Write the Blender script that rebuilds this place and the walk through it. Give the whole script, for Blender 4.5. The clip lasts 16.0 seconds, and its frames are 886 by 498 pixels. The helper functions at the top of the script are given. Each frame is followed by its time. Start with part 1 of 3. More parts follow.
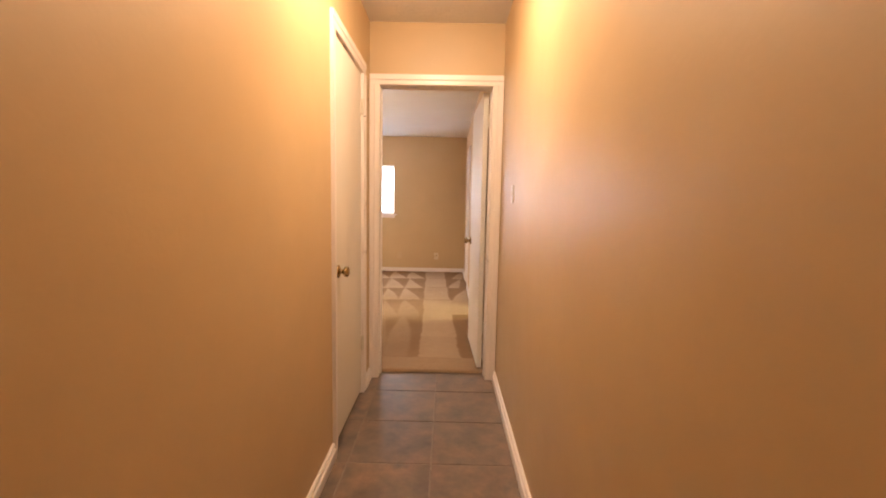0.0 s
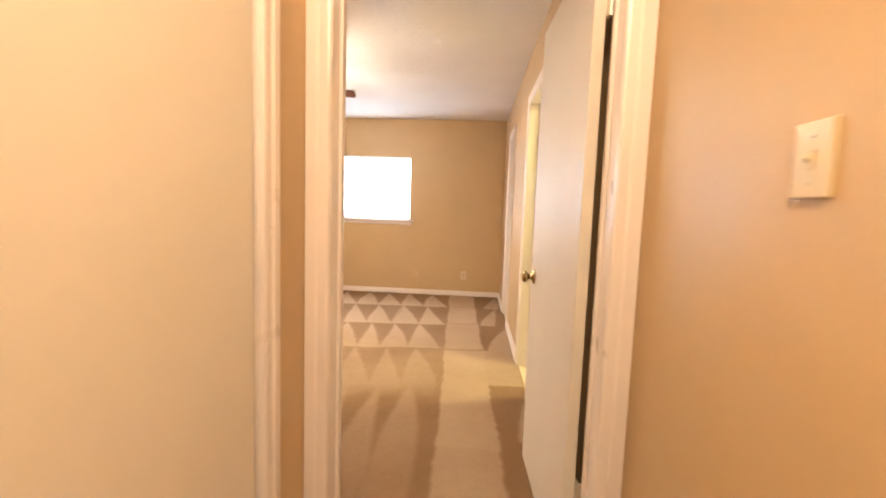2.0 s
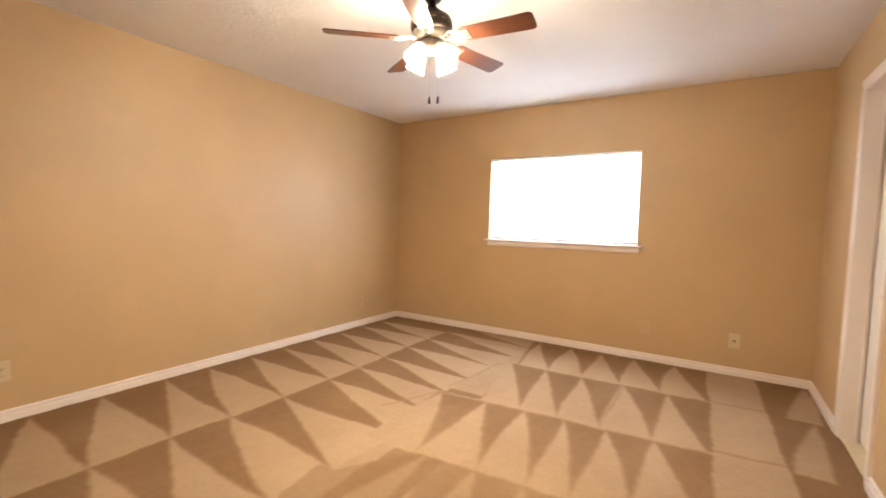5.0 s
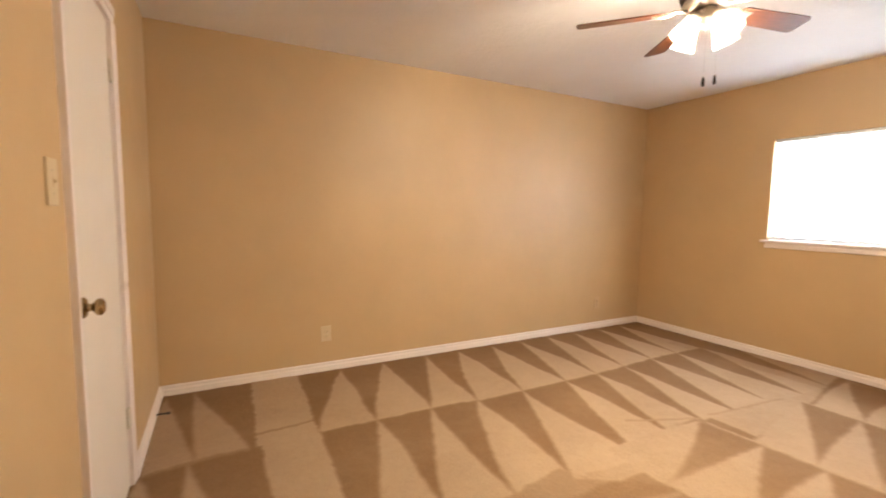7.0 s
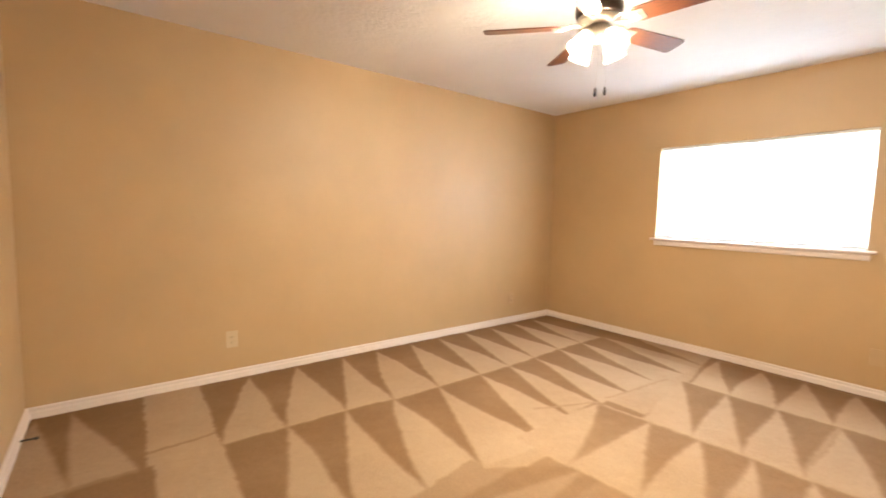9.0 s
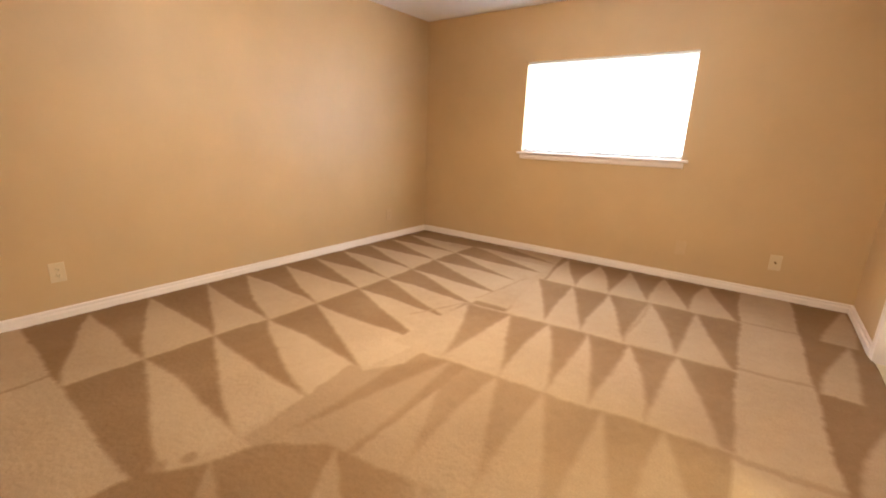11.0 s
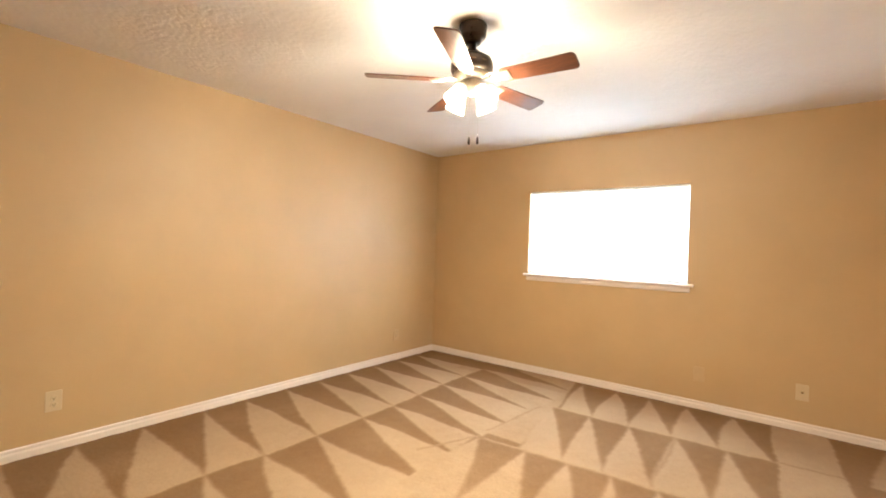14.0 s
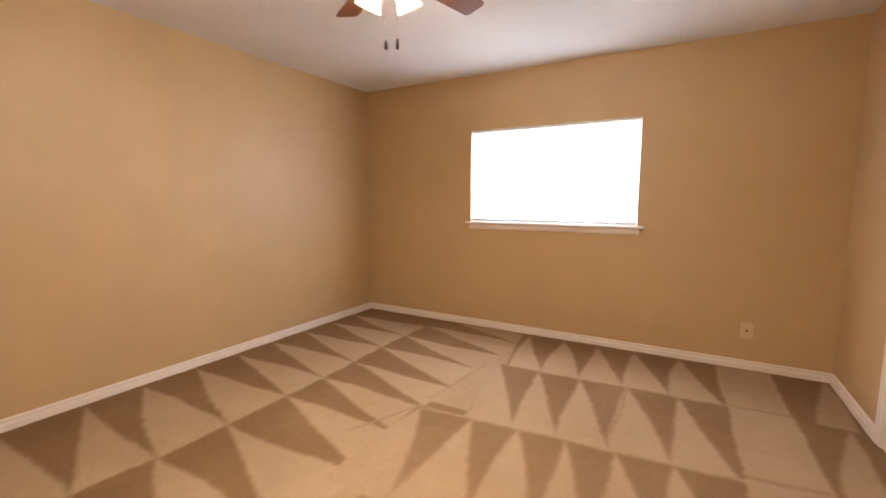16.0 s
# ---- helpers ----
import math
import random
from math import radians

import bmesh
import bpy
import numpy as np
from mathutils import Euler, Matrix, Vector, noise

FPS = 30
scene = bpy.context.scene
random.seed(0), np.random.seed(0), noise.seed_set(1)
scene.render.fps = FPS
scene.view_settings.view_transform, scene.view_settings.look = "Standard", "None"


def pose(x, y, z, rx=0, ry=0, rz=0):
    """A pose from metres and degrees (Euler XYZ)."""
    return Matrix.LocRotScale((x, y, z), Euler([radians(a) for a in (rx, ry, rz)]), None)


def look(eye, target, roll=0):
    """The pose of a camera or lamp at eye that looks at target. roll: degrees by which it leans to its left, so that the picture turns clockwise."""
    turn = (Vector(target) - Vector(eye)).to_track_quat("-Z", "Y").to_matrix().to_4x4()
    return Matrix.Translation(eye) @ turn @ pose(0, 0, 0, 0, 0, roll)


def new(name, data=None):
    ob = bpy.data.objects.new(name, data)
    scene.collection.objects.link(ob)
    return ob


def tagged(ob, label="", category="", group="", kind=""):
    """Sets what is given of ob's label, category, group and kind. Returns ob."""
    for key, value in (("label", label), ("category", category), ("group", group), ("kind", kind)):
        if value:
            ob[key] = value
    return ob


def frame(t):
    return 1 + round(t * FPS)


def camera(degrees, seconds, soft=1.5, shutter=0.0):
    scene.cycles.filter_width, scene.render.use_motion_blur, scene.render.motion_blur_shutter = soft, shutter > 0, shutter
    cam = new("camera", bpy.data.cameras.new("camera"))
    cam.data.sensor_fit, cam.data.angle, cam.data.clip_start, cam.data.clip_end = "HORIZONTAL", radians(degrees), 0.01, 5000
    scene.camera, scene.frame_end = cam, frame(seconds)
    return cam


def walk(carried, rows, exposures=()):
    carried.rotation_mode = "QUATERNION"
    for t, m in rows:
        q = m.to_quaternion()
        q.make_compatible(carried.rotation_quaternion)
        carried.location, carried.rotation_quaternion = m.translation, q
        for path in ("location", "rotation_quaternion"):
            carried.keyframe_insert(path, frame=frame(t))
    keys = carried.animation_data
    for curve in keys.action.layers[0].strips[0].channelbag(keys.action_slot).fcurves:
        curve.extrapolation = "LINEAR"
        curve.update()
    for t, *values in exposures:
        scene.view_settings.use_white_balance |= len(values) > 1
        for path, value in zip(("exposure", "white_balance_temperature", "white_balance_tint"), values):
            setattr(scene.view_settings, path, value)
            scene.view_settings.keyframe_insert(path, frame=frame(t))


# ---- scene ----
from math import cos, pi, sin

cam = camera(92.0, 16.0, soft=1.8, shutter=0.4)
PATH = [
    (0, (0.762, 1.118, 1.239), (0.745, 3.107, 1.034), 1.1),
    (0.5, (0.72, 1.488, 1.207), (0.652, 3.474, 0.98), 1.9),
    (1, (0.712, 1.928, 1.217), (0.578, 3.91, 0.99), 2.3),
    (1.5, (0.664, 2.413, 1.243), (0.547, 4.4, 1.047), 1.1),
    (2, (0.686, 2.925, 1.226), (0.549, 4.912, 1.04), 2.0),
    (2.5, (0.68, 3.402, 1.209), (0.514, 5.389, 1.049), 2.1),
    (3, (0.668, 3.811, 1.218), (0.536, 5.797, 1.025), 0.7),
    (3.5, (0.695, 4.151, 1.223), (0.364, 6.12, 1.099), 2.0),
    (3.7, (0.652, 4.264, 1.223), (0.206, 6.206, 1.059), 2.0),
    (5.8, (0.37, 4.673, 1.256), (-0.987, 6.139, 1.15), 1.1),
    (6, (0.379, 4.667, 1.277), (-1.044, 6.067, 1.154), 0.8),
    (6.5, (0.338, 4.625, 1.26), (-1.289, 5.78, 1.12), 0.7),
    (7, (0.311, 4.593, 1.273), (-1.453, 5.518, 1.096), 0.8),
    (7.5, (0.292, 4.568, 1.265), (-1.538, 5.355, 1.084), 1.2),
    (8, (0.287, 4.579, 1.266), (-1.512, 5.435, 1.09), 1.5),
    (8.5, (0.319, 4.618, 1.26), (-1.385, 5.652, 1.099), 1.4),
    (9, (0.345, 4.645, 1.273), (-1.229, 5.865, 1.097), 1.3),
    (9.2, (0.346, 4.654, 1.25), (-1.156, 5.963, 1.075), 1.2),
    (11.3, (0.377, 4.7, 1.193), (-0.73, 6.243, 0.565), 1.5),
    (11.5, (0.376, 4.701, 1.18), (-0.72, 6.205, 0.447), 1.3),
    (12, (0.385, 4.697, 1.143), (-0.679, 6.119, 0.223), 0.5),
    (12.5, (0.37, 4.694, 1.155), (-0.72, 6.129, 0.288), 0.4),
    (13, (0.368, 4.696, 1.192), (-0.792, 6.211, 0.594), 0.5),
    (13.5, (0.358, 4.688, 1.264), (-0.847, 6.27, 1.046), 1.3),
    (14, (0.362, 4.682, 1.298), (-0.856, 6.268, 1.294), 2.0),
    (14.5, (0.358, 4.669, 1.3), (-0.844, 6.267, 1.331), 2.2),
    (15, (0.331, 4.668, 1.274), (-0.801, 6.316, 1.212), 1.4),
    (15.5, (0.246, 4.79, 1.241), (-0.826, 6.463, 1.018), 1.5),
    (16, (0.169, 5.099, 1.271), (-0.826, 6.819, 1.041), 0.1),
]

EXPOSURES = [
    (0.0, -0.1, 6550, 18), (0.5, 0.03, 6520, 14), (1.0, 0.12, 6500, 11), (1.5, 0.22, 6500, 10), (2.0, 0.3, 6500, 11), (2.5, 0.22, 6500, 12), (3.0, 0.07, 6500, 14), (3.5, 0.05, 6500, 13),
    (6.0, 0.05, 6500, 10), (7.0, 0.06, 6500, 10), (7.5, 0.12, 6500, 10), (8.0, 0.26, 6450, 9), (9.0, 0.3, 6400, 8), (11.3, 0.0, 6500, 10), (11.5, -0.04, 6500, 10),
    (12.0, 0.04, 6500, 9), (12.5, 0.3, 6280, 4), (13.0, 0.45, 6220, 2), (13.5, 0.48, 6220, 2), (14.0, 0.28, 6350, 4), (14.5, 0.05, 6500, 8), (15.0, -0.24, 6530, 12), (15.5, -0.31, 6570, 15), (16.0, -0.34, 6570, 14),
]
walk(cam, [(t, look(eye, target, roll)) for t, eye, target, roll in PATH], EXPOSURES)

# ---- plan, in metres ----
XW, XE, YS, YN, H = -3.0, 1.083, 4.21, 8.9, 2.44       # bedroom
HXW, HXE, HYS, HYN = 0.222, 1.125, -1.2, 4.09          # hall
WIN = (-1.716, -0.209, 1.054, 1.931)                    # window opening: x, x, z, z
FAN = (-0.88, 6.488)

# ---- world and light ----
world = bpy.data.worlds.new("world")
scene.world = world
world.use_nodes = True
wn = world.node_tree
sky = wn.nodes.new("ShaderNodeTexSky")
sky.sky_type, sky.sun_disc = "NISHITA", False
sky.sun_elevation, sky.sun_rotation = radians(50), radians(200)
wn.nodes["Background"].inputs["Strength"].default_value = 0.1
wn.links.new(sky.outputs[0], wn.nodes["Background"].inputs["Color"])
sun = new("sun", bpy.data.lights.new("sun", "SUN"))
sun.data.energy, sun.data.angle, sun.data.color = 1.0, radians(12), (1.0, 0.96, 0.9)
sun.matrix_world = look((2, -6, 20), (0, 4, 0))


def area(name, eye, target, w, h, watts, colour):
    lamp = new(name, bpy.data.lights.new(name, "AREA"))
    lamp.data.shape, lamp.data.size, lamp.data.size_y = "RECTANGLE", w, h
    lamp.data.energy, lamp.data.color = watts, colour
    lamp.matrix_world = look(eye, target)
    return lamp


area("window_daylight", (-0.96, 9.16, 1.5), (-0.96, 8.0, 1.5), 1.48, 0.86, 92.0, (0.80, 0.90, 1.0))
BULB_STRENGTH = 2820.0
HALL_STRENGTH = 213.0
BATH_STRENGTH = 300.0

# ---- materials ----


def nodes_of(name):
    m = bpy.data.materials.new(name)
    m.use_nodes = True
    return m, m.node_tree, m.node_tree.nodes["Principled BSDF"]


def cloud(nt, scale, detail=3.0, rough=0.5, coord="Object", stretch=None):
    tc = nt.nodes.new("ShaderNodeTexCoord")
    n = nt.nodes.new("ShaderNodeTexNoise")
    n.inputs["Scale"].default_value, n.inputs["Detail"].default_value, n.inputs["Roughness"].default_value = scale, detail, rough
    src = tc.outputs[coord]
    if stretch:
        mp = nt.nodes.new("ShaderNodeMapping")
        mp.inputs["Scale"].default_value = stretch
        nt.links.new(src, mp.inputs["Vector"])
        src = mp.outputs[0]
    nt.links.new(src, n.inputs["Vector"])
    return n.outputs["Fac"]


def ramp(nt, src, stops):
    r = nt.nodes.new("ShaderNodeValToRGB")
    el = r.color_ramp.elements
    while len(el) < len(stops):
        el.new(0.5)
    for e, (p, c) in zip(el, stops):
        e.position, e.color = p, (*c, 1.0)
    nt.links.new(src, r.inputs[0])
    return r.outputs[0]


def mix(nt, a, b, fac, mode="MIX"):
    m = nt.nodes.new("ShaderNodeMix")
    m.data_type, m.blend_type = "RGBA", mode
    for sock, v in ((m.inputs[6], a), (m.inputs[7], b), (m.inputs[0], fac)):
        if isinstance(v, bpy.types.NodeSocket):
            nt.links.new(v, sock)
        elif isinstance(v, tuple):
            sock.default_value = (*v, 1.0)
        else:
            sock.default_value = v
    return m.outputs[2]


def bump(nt, bsdf, height, strength, dist, below=None):
    b = nt.nodes.new("ShaderNodeBump")
    b.inputs["Strength"].default_value, b.inputs["Distance"].default_value = strength, dist
    nt.links.new(height, b.inputs["Height"])
    if below:
        nt.links.new(below, b.inputs["Normal"])
    nt.links.new(b.outputs[0], bsdf.inputs["Normal"])
    return b.outputs[0]


def tone(c, f):
    return tuple(min(1.0, v * f) for v in c)


def paint(name, c, rough=0.5, grain=90.0, relief=0.0012, strength=0.35, spread=0.05, sheen=0.5):
    """Rolled wall or ceiling paint: faint blotches, fine roller stipple."""
    m, nt, b = nodes_of(name)
    big = cloud(nt, 1.7, 4.0, 0.6)
    col = ramp(nt, big, [(0.3, tone(c, 1 - spread)), (0.7, tone(c, 1 + spread))])
    scuff = ramp(nt, cloud(nt, 7.0, 6.0, 0.7), [(0.62, (0, 0, 0)), (0.8, (1, 1, 1))])
    half = nt.nodes.new("ShaderNodeMath")
    half.operation = "MULTIPLY"
    half.inputs[1].default_value = 0.12
    nt.links.new(scuff, half.inputs[0])
    nt.links.new(mix(nt, col, tone(c, 0.93), half.outputs[0]), b.inputs["Base Color"])
    b.inputs["Specular IOR Level"].default_value = sheen
    rr = ramp(nt, cloud(nt, 5.0, 3.0), [(0.3, (rough - 0.03,) * 3), (0.7, (rough + 0.04,) * 3)])
    nt.links.new(rr, b.inputs["Roughness"])
    low = bump(nt, b, cloud(nt, grain * 0.25, 2.0), strength * 0.6, relief * 2)
    bump(nt, b, cloud(nt, grain, 4.0, 0.6), strength, relief, low)
    return m


def plain(name, c, rough=0.5, metal=0.0, spread=0.08, scale=12.0):
    m, nt, b = nodes_of(name)
    n = cloud(nt, scale, 5.0, 0.6)
    nt.links.new(ramp(nt, n, [(0.3, tone(c, 1 - spread)), (0.7, tone(c, 1 + spread))]), b.inputs["Base Color"])
    nt.links.new(ramp(nt, n, [(0.3, (rough * 0.85,) * 3), (0.7, (min(1, rough * 1.2),) * 3)]), b.inputs["Roughness"])
    b.inputs["Metallic"].default_value = metal
    return m


def glow(name, c, strength):
    m, nt, b = nodes_of(name)
    b.inputs["Base Color"].default_value = (*c, 1)
    b.inputs["Emission Color"].default_value = (*c, 1)
    b.inputs["Emission Strength"].default_value = strength
    return m


def seep(name, c, clear):
    """Thin white stuff that lets light through: frosted glass, vinyl slats."""
    m, nt, b = nodes_of(name)
    b.inputs["Base Color"].default_value, b.inputs["Roughness"].default_value = (*c, 1), 0.35
    t = nt.nodes.new("ShaderNodeBsdfTranslucent")
    t.inputs["Color"].default_value = (*c, 1)
    p = nt.nodes.new("ShaderNodeBsdfTransparent")
    m1, m2 = nt.nodes.new("ShaderNodeMixShader"), nt.nodes.new("ShaderNodeMixShader")
    m1.inputs[0].default_value, m2.inputs[0].default_value = 0.6, clear
    nt.links.new(b.outputs[0], m1.inputs[1])
    nt.links.new(t.outputs[0], m1.inputs[2])
    nt.links.new(m1.outputs[0], m2.inputs[1])
    nt.links.new(p.outputs[0], m2.inputs[2])
    nt.links.new(m2.outputs[0], nt.nodes["Material Output"].inputs["Surface"])
    return m


def timber(name, dark, light):
    m, nt, b = nodes_of(name)
    g = cloud(nt, 9.0, 6.0, 0.65, stretch=(1.2, 14.0, 14.0))
    col = ramp(nt, g, [(0.3, dark), (0.55, tone(light, 0.8)), (0.75, light)])
    nt.links.new(col, b.inputs["Base Color"])
    b.inputs["Roughness"].default_value = 0.32
    bump(nt, b, g, 0.15, 0.0008)
    return m


def slate(name):
    """Glazed slate-look floor tile, each one shifted and tinted apart."""
    m, nt, b = nodes_of(name)
    info, tc = nt.nodes.new("ShaderNodeObjectInfo"), nt.nodes.new("ShaderNodeTexCoord")
    add = nt.nodes.new("ShaderNodeVectorMath")
    mul = nt.nodes.new("ShaderNodeMath")
    mul.operation = "MULTIPLY"
    mul.inputs[1].default_value = 37.0
    nt.links.new(info.outputs["Random"], mul.inputs[0])
    nt.links.new(tc.outputs["Object"], add.inputs[0])
    nt.links.new(mul.outputs[0], add.inputs[1])
    fac = []
    for sc_, de in ((3.2, 4.0), (9.0, 6.0), (60.0, 4.0)):
        n = nt.nodes.new("ShaderNodeTexNoise")
        n.inputs["Scale"].default_value, n.inputs["Detail"].default_value = sc_, de
        n.inputs["Roughness"].default_value = 0.62
        nt.links.new(add.outputs[0], n.inputs["Vector"])
        fac.append(n.outputs["Fac"])
    col = ramp(nt, fac[0], [(0.28, (0.118, 0.098, 0.096)), (0.44, (0.17, 0.134, 0.113)), (0.60, (0.215, 0.155, 0.12)), (0.72, (0.114, 0.096, 0.094))])
    col2 = ramp(nt, fac[1], [(0.32, (0.55, 0.53, 0.55)), (0.68, (1.3, 1.2, 1.1))])
    nt.links.new(mix(nt, col, col2, 0.8, "MULTIPLY"), b.inputs["Base Color"])
    nt.links.new(ramp(nt, fac[1], [(0.3, (0.3,) * 3), (0.7, (0.5,) * 3)]), b.inputs["Roughness"])
    low = bump(nt, b, fac[1], 0.35, 0.004)
    bump(nt, b, fac[2], 0.2, 0.001, low)
    return m


def carpet_material(name):
    """Cut-pile carpet; the mesh's pile attribute says which way the nap is brushed, and holds one drawn shadow edge."""
    m, nt, b = nodes_of(name)
    at = nt.nodes.new("ShaderNodeAttribute")
    at.attribute_name = "pile"
    tuft = cloud(nt, 160.0, 3.0, 0.7)
    clump = cloud(nt, 28.0, 4.0, 0.65)
    nap = mix(nt, (0.224, 0.135, 0.071), (0.398, 0.286, 0.188), at.outputs["Fac"])
    nap = mix(nt, nap, ramp(nt, tuft, [(0.3, (0.86, 0.85, 0.84)), (0.7, (1.1, 1.1, 1.1))]), 0.75, "MULTIPLY")
    nap = mix(nt, nap, ramp(nt, clump, [(0.3, (0.94, 0.93, 0.92)), (0.7, (1.04, 1.04, 1.04))]), 0.8, "MULTIPLY")
    nap = mix(nt, nap, ramp(nt, cloud(nt, 1.3, 4.0, 0.6), [(0.35, (0.93, 0.91, 0.9)), (0.7, (1.05, 1.05, 1.05))]), 1.0, "MULTIPLY")
    nt.links.new(nap, b.inputs["Base Color"])
    b.inputs["Roughness"].default_value = 0.95
    b.inputs["Specular IOR Level"].default_value = 0.1
    low = bump(nt, b, clump, 0.4, 0.005)
    bump(nt, b, tuft, 0.5, 0.003, low)
    return m


WALL = paint("tan_wall_paint", (0.53, 0.366, 0.191), 0.5, sheen=0.9)
# for the assumed bathroom walls: cream keeps their bounced light less orange
PALEWALL = paint("cream_wall_paint", (0.66, 0.62, 0.52), 0.5)
CEIL = paint("ceiling_texture_paint", (0.78, 0.76, 0.755), 0.85, 38.0, 0.006, 0.6, 0.03)
TRIM = paint("white_trim_enamel", (0.80, 0.725, 0.69), 0.3, 140.0, 0.0005, 0.2, 0.03)
DOOR = paint("white_door_enamel", (0.74, 0.69, 0.62), 0.5, 110.0, 0.0005, 0.25, 0.03)
PLATE = plain("ivory_plastic", (0.62, 0.51, 0.34), 0.3, 0.0, 0.03)
TANPLATE = plain("tan_painted_plastic", (0.56, 0.41, 0.24), 0.4, 0.0, 0.04)
HINGE = plain("painted_hinge", (0.62, 0.57, 0.49), 0.35, 0.2, 0.12, 60.0)
SLOT = plain("dark_slot", (0.03, 0.025, 0.02), 0.6)
BRASS = plain("aged_brass", (0.42, 0.31, 0.17), 0.22, 1.0, 0.15, 30.0)
STEEL = plain("hinge_steel", (0.55, 0.5, 0.42), 0.35, 1.0)
BRONZE = plain("dark_bronze_enamel", (0.035, 0.024, 0.018), 0.3, 0.6, 0.2)
NICKEL = plain("antique_pewter", (0.44, 0.40, 0.345), 0.32, 0.8)
VENT = plain("dull_vent_metal", (0.16, 0.115, 0.075), 0.4, 0.8)
WOOD = timber("cherry_blade_wood", (0.04, 0.013, 0.006), (0.125, 0.043, 0.02))
FROST = seep("frosted_shade_glass", (0.95, 0.92, 0.86), 0.52)
VINYL = seep("white_blind_vinyl", (0.92, 0.93, 0.94), 0.06)
BULB = glow("lit_bulb", (1.0, 0.815, 0.60), BULB_STRENGTH)
HALLGLOW = glow("lit_hall_globe", (1.0, 0.775, 0.505), HALL_STRENGTH)
BATHGLOW = glow("lit_bath_globe", (1.0, 0.93, 0.46), BATH_STRENGTH)
GROUT = plain("grout", (0.235, 0.19, 0.16), 0.9, 0.0, 0.15, 40.0)
SLATE = slate("slate_tile")
CARPET = carpet_material("beige_carpet")
VINYLFLOOR = plain("cream_vinyl", (0.62, 0.52, 0.36), 0.4)
ALU = plain("white_window_frame", (0.72, 0.74, 0.76), 0.4)
RUBBER = plain("black_rubber", (0.02, 0.02, 0.02), 0.6)

GLASS, gnt, gb = nodes_of("window_glass")
gb.inputs["Transmission Weight"].default_value, gb.inputs["Roughness"].default_value, gb.inputs["IOR"].default_value = 1.0, 0.0, 1.45

# ---- mesh helpers ----


def link(name, bm, mat, parent=None, m=None, smooth=False):
    me = bpy.data.meshes.new(name)
    bmesh.ops.recalc_face_normals(bm, faces=bm.faces[:])
    bm.to_mesh(me)
    bm.free()
    me.materials.append(mat)
    if smooth:
        for p in me.polygons:
            p.use_smooth = True
    ob = new(name, me)
    if parent:
        ob.parent = parent
    if m is not None:
        ob.matrix_basis = m
    return ob


def part(name, bm, mat, parent, label="", m=None, smooth=False):
    return tagged(link(name, bm, mat, parent, m, smooth), label)


def empty(name, m, label="", category="", group="", kind=""):
    ob = new(name)
    ob.matrix_basis = m
    return tagged(ob, label, category, group, kind)


def box(x0, x1, y0, y1, z0, z1, bevel=0.0, bm=None):
    bm = bm or bmesh.new()
    vs = bmesh.ops.create_cube(bm, size=1.0)["verts"]
    for v in vs:
        v.co = Vector((x0 + (v.co.x + 0.5) * (x1 - x0), y0 + (v.co.y + 0.5) * (y1 - y0), z0 + (v.co.z + 0.5) * (z1 - z0)))
    if bevel:
        es = list({e for v in vs for e in v.link_edges})
        bmesh.ops.bevel(bm, geom=es, offset=bevel, segments=2, affect="EDGES", profile=0.6)
    return bm


def lathe(profile, steps=24, bm=None, m=None):
    """Turns (radius, z) pairs about z."""
    bm = bm or bmesh.new()
    rings = []
    for r, z in profile:
        if r < 1e-6:
            rings.append([bm.verts.new((0, 0, z))])
        else:
            rings.append([bm.verts.new((r * cos(2 * pi * i / steps), r * sin(2 * pi * i / steps), z)) for i in range(steps)])
    for a, b in zip(rings, rings[1:]):
        for i in range(steps):
            j = (i + 1) % steps
            if len(a) == 1 and len(b) == 1:
                continue
            if len(a) == 1:
                bm.faces.new((a[0], b[j], b[i]))
            elif len(b) == 1:
                bm.faces.new((a[i], a[j], b[0]))
            else:
                bm.faces.new((a[i], a[j], b[j], b[i]))
    if m is not None:
        bmesh.ops.transform(bm, matrix=m, verts=[v for ring in rings for v in ring])
    return bm


def sweep(profile, x0, x1, mitre0=0.0, mitre1=0.0):
    """A moulding: (depth, height) outline run along x; a mitre shifts an end by depth."""
    bm = bmesh.new()
    a = [bm.verts.new((x0 + mitre0 * d, -d, h)) for d, h in profile]
    b = [bm.verts.new((x1 + mitre1 * d, -d, h)) for d, h in profile]
    n = len(profile)
    for i in range(n):
        j = (i + 1) % n
        bm.faces.new((a[i], a[j], b[j], b[i]))
    bm.faces.new(a)
    bm.faces.new(b)
    return bm


def tube(points, r, steps=8):
    bm = bmesh.new()
    rings = []
    for i, p in enumerate(points):
        p = Vector(p)
        d = (Vector(points[min(i + 1, len(points) - 1)]) - Vector(points[max(i - 1, 0)])).normalized()
        q = d.to_track_quat("Z", "Y")
        rings.append([bm.verts.new(p + q @ Vector((r * cos(2 * pi * k / steps), r * sin(2 * pi * k / steps), 0))) for k in range(steps)])
    for a, b in zip(rings, rings[1:]):
        for k in range(steps):
            bm.faces.new((a[k], a[(k + 1) % steps], b[(k + 1) % steps], b[k]))
    bm.faces.new(rings[0])
    bm.faces.new(rings[-1])
    return bm


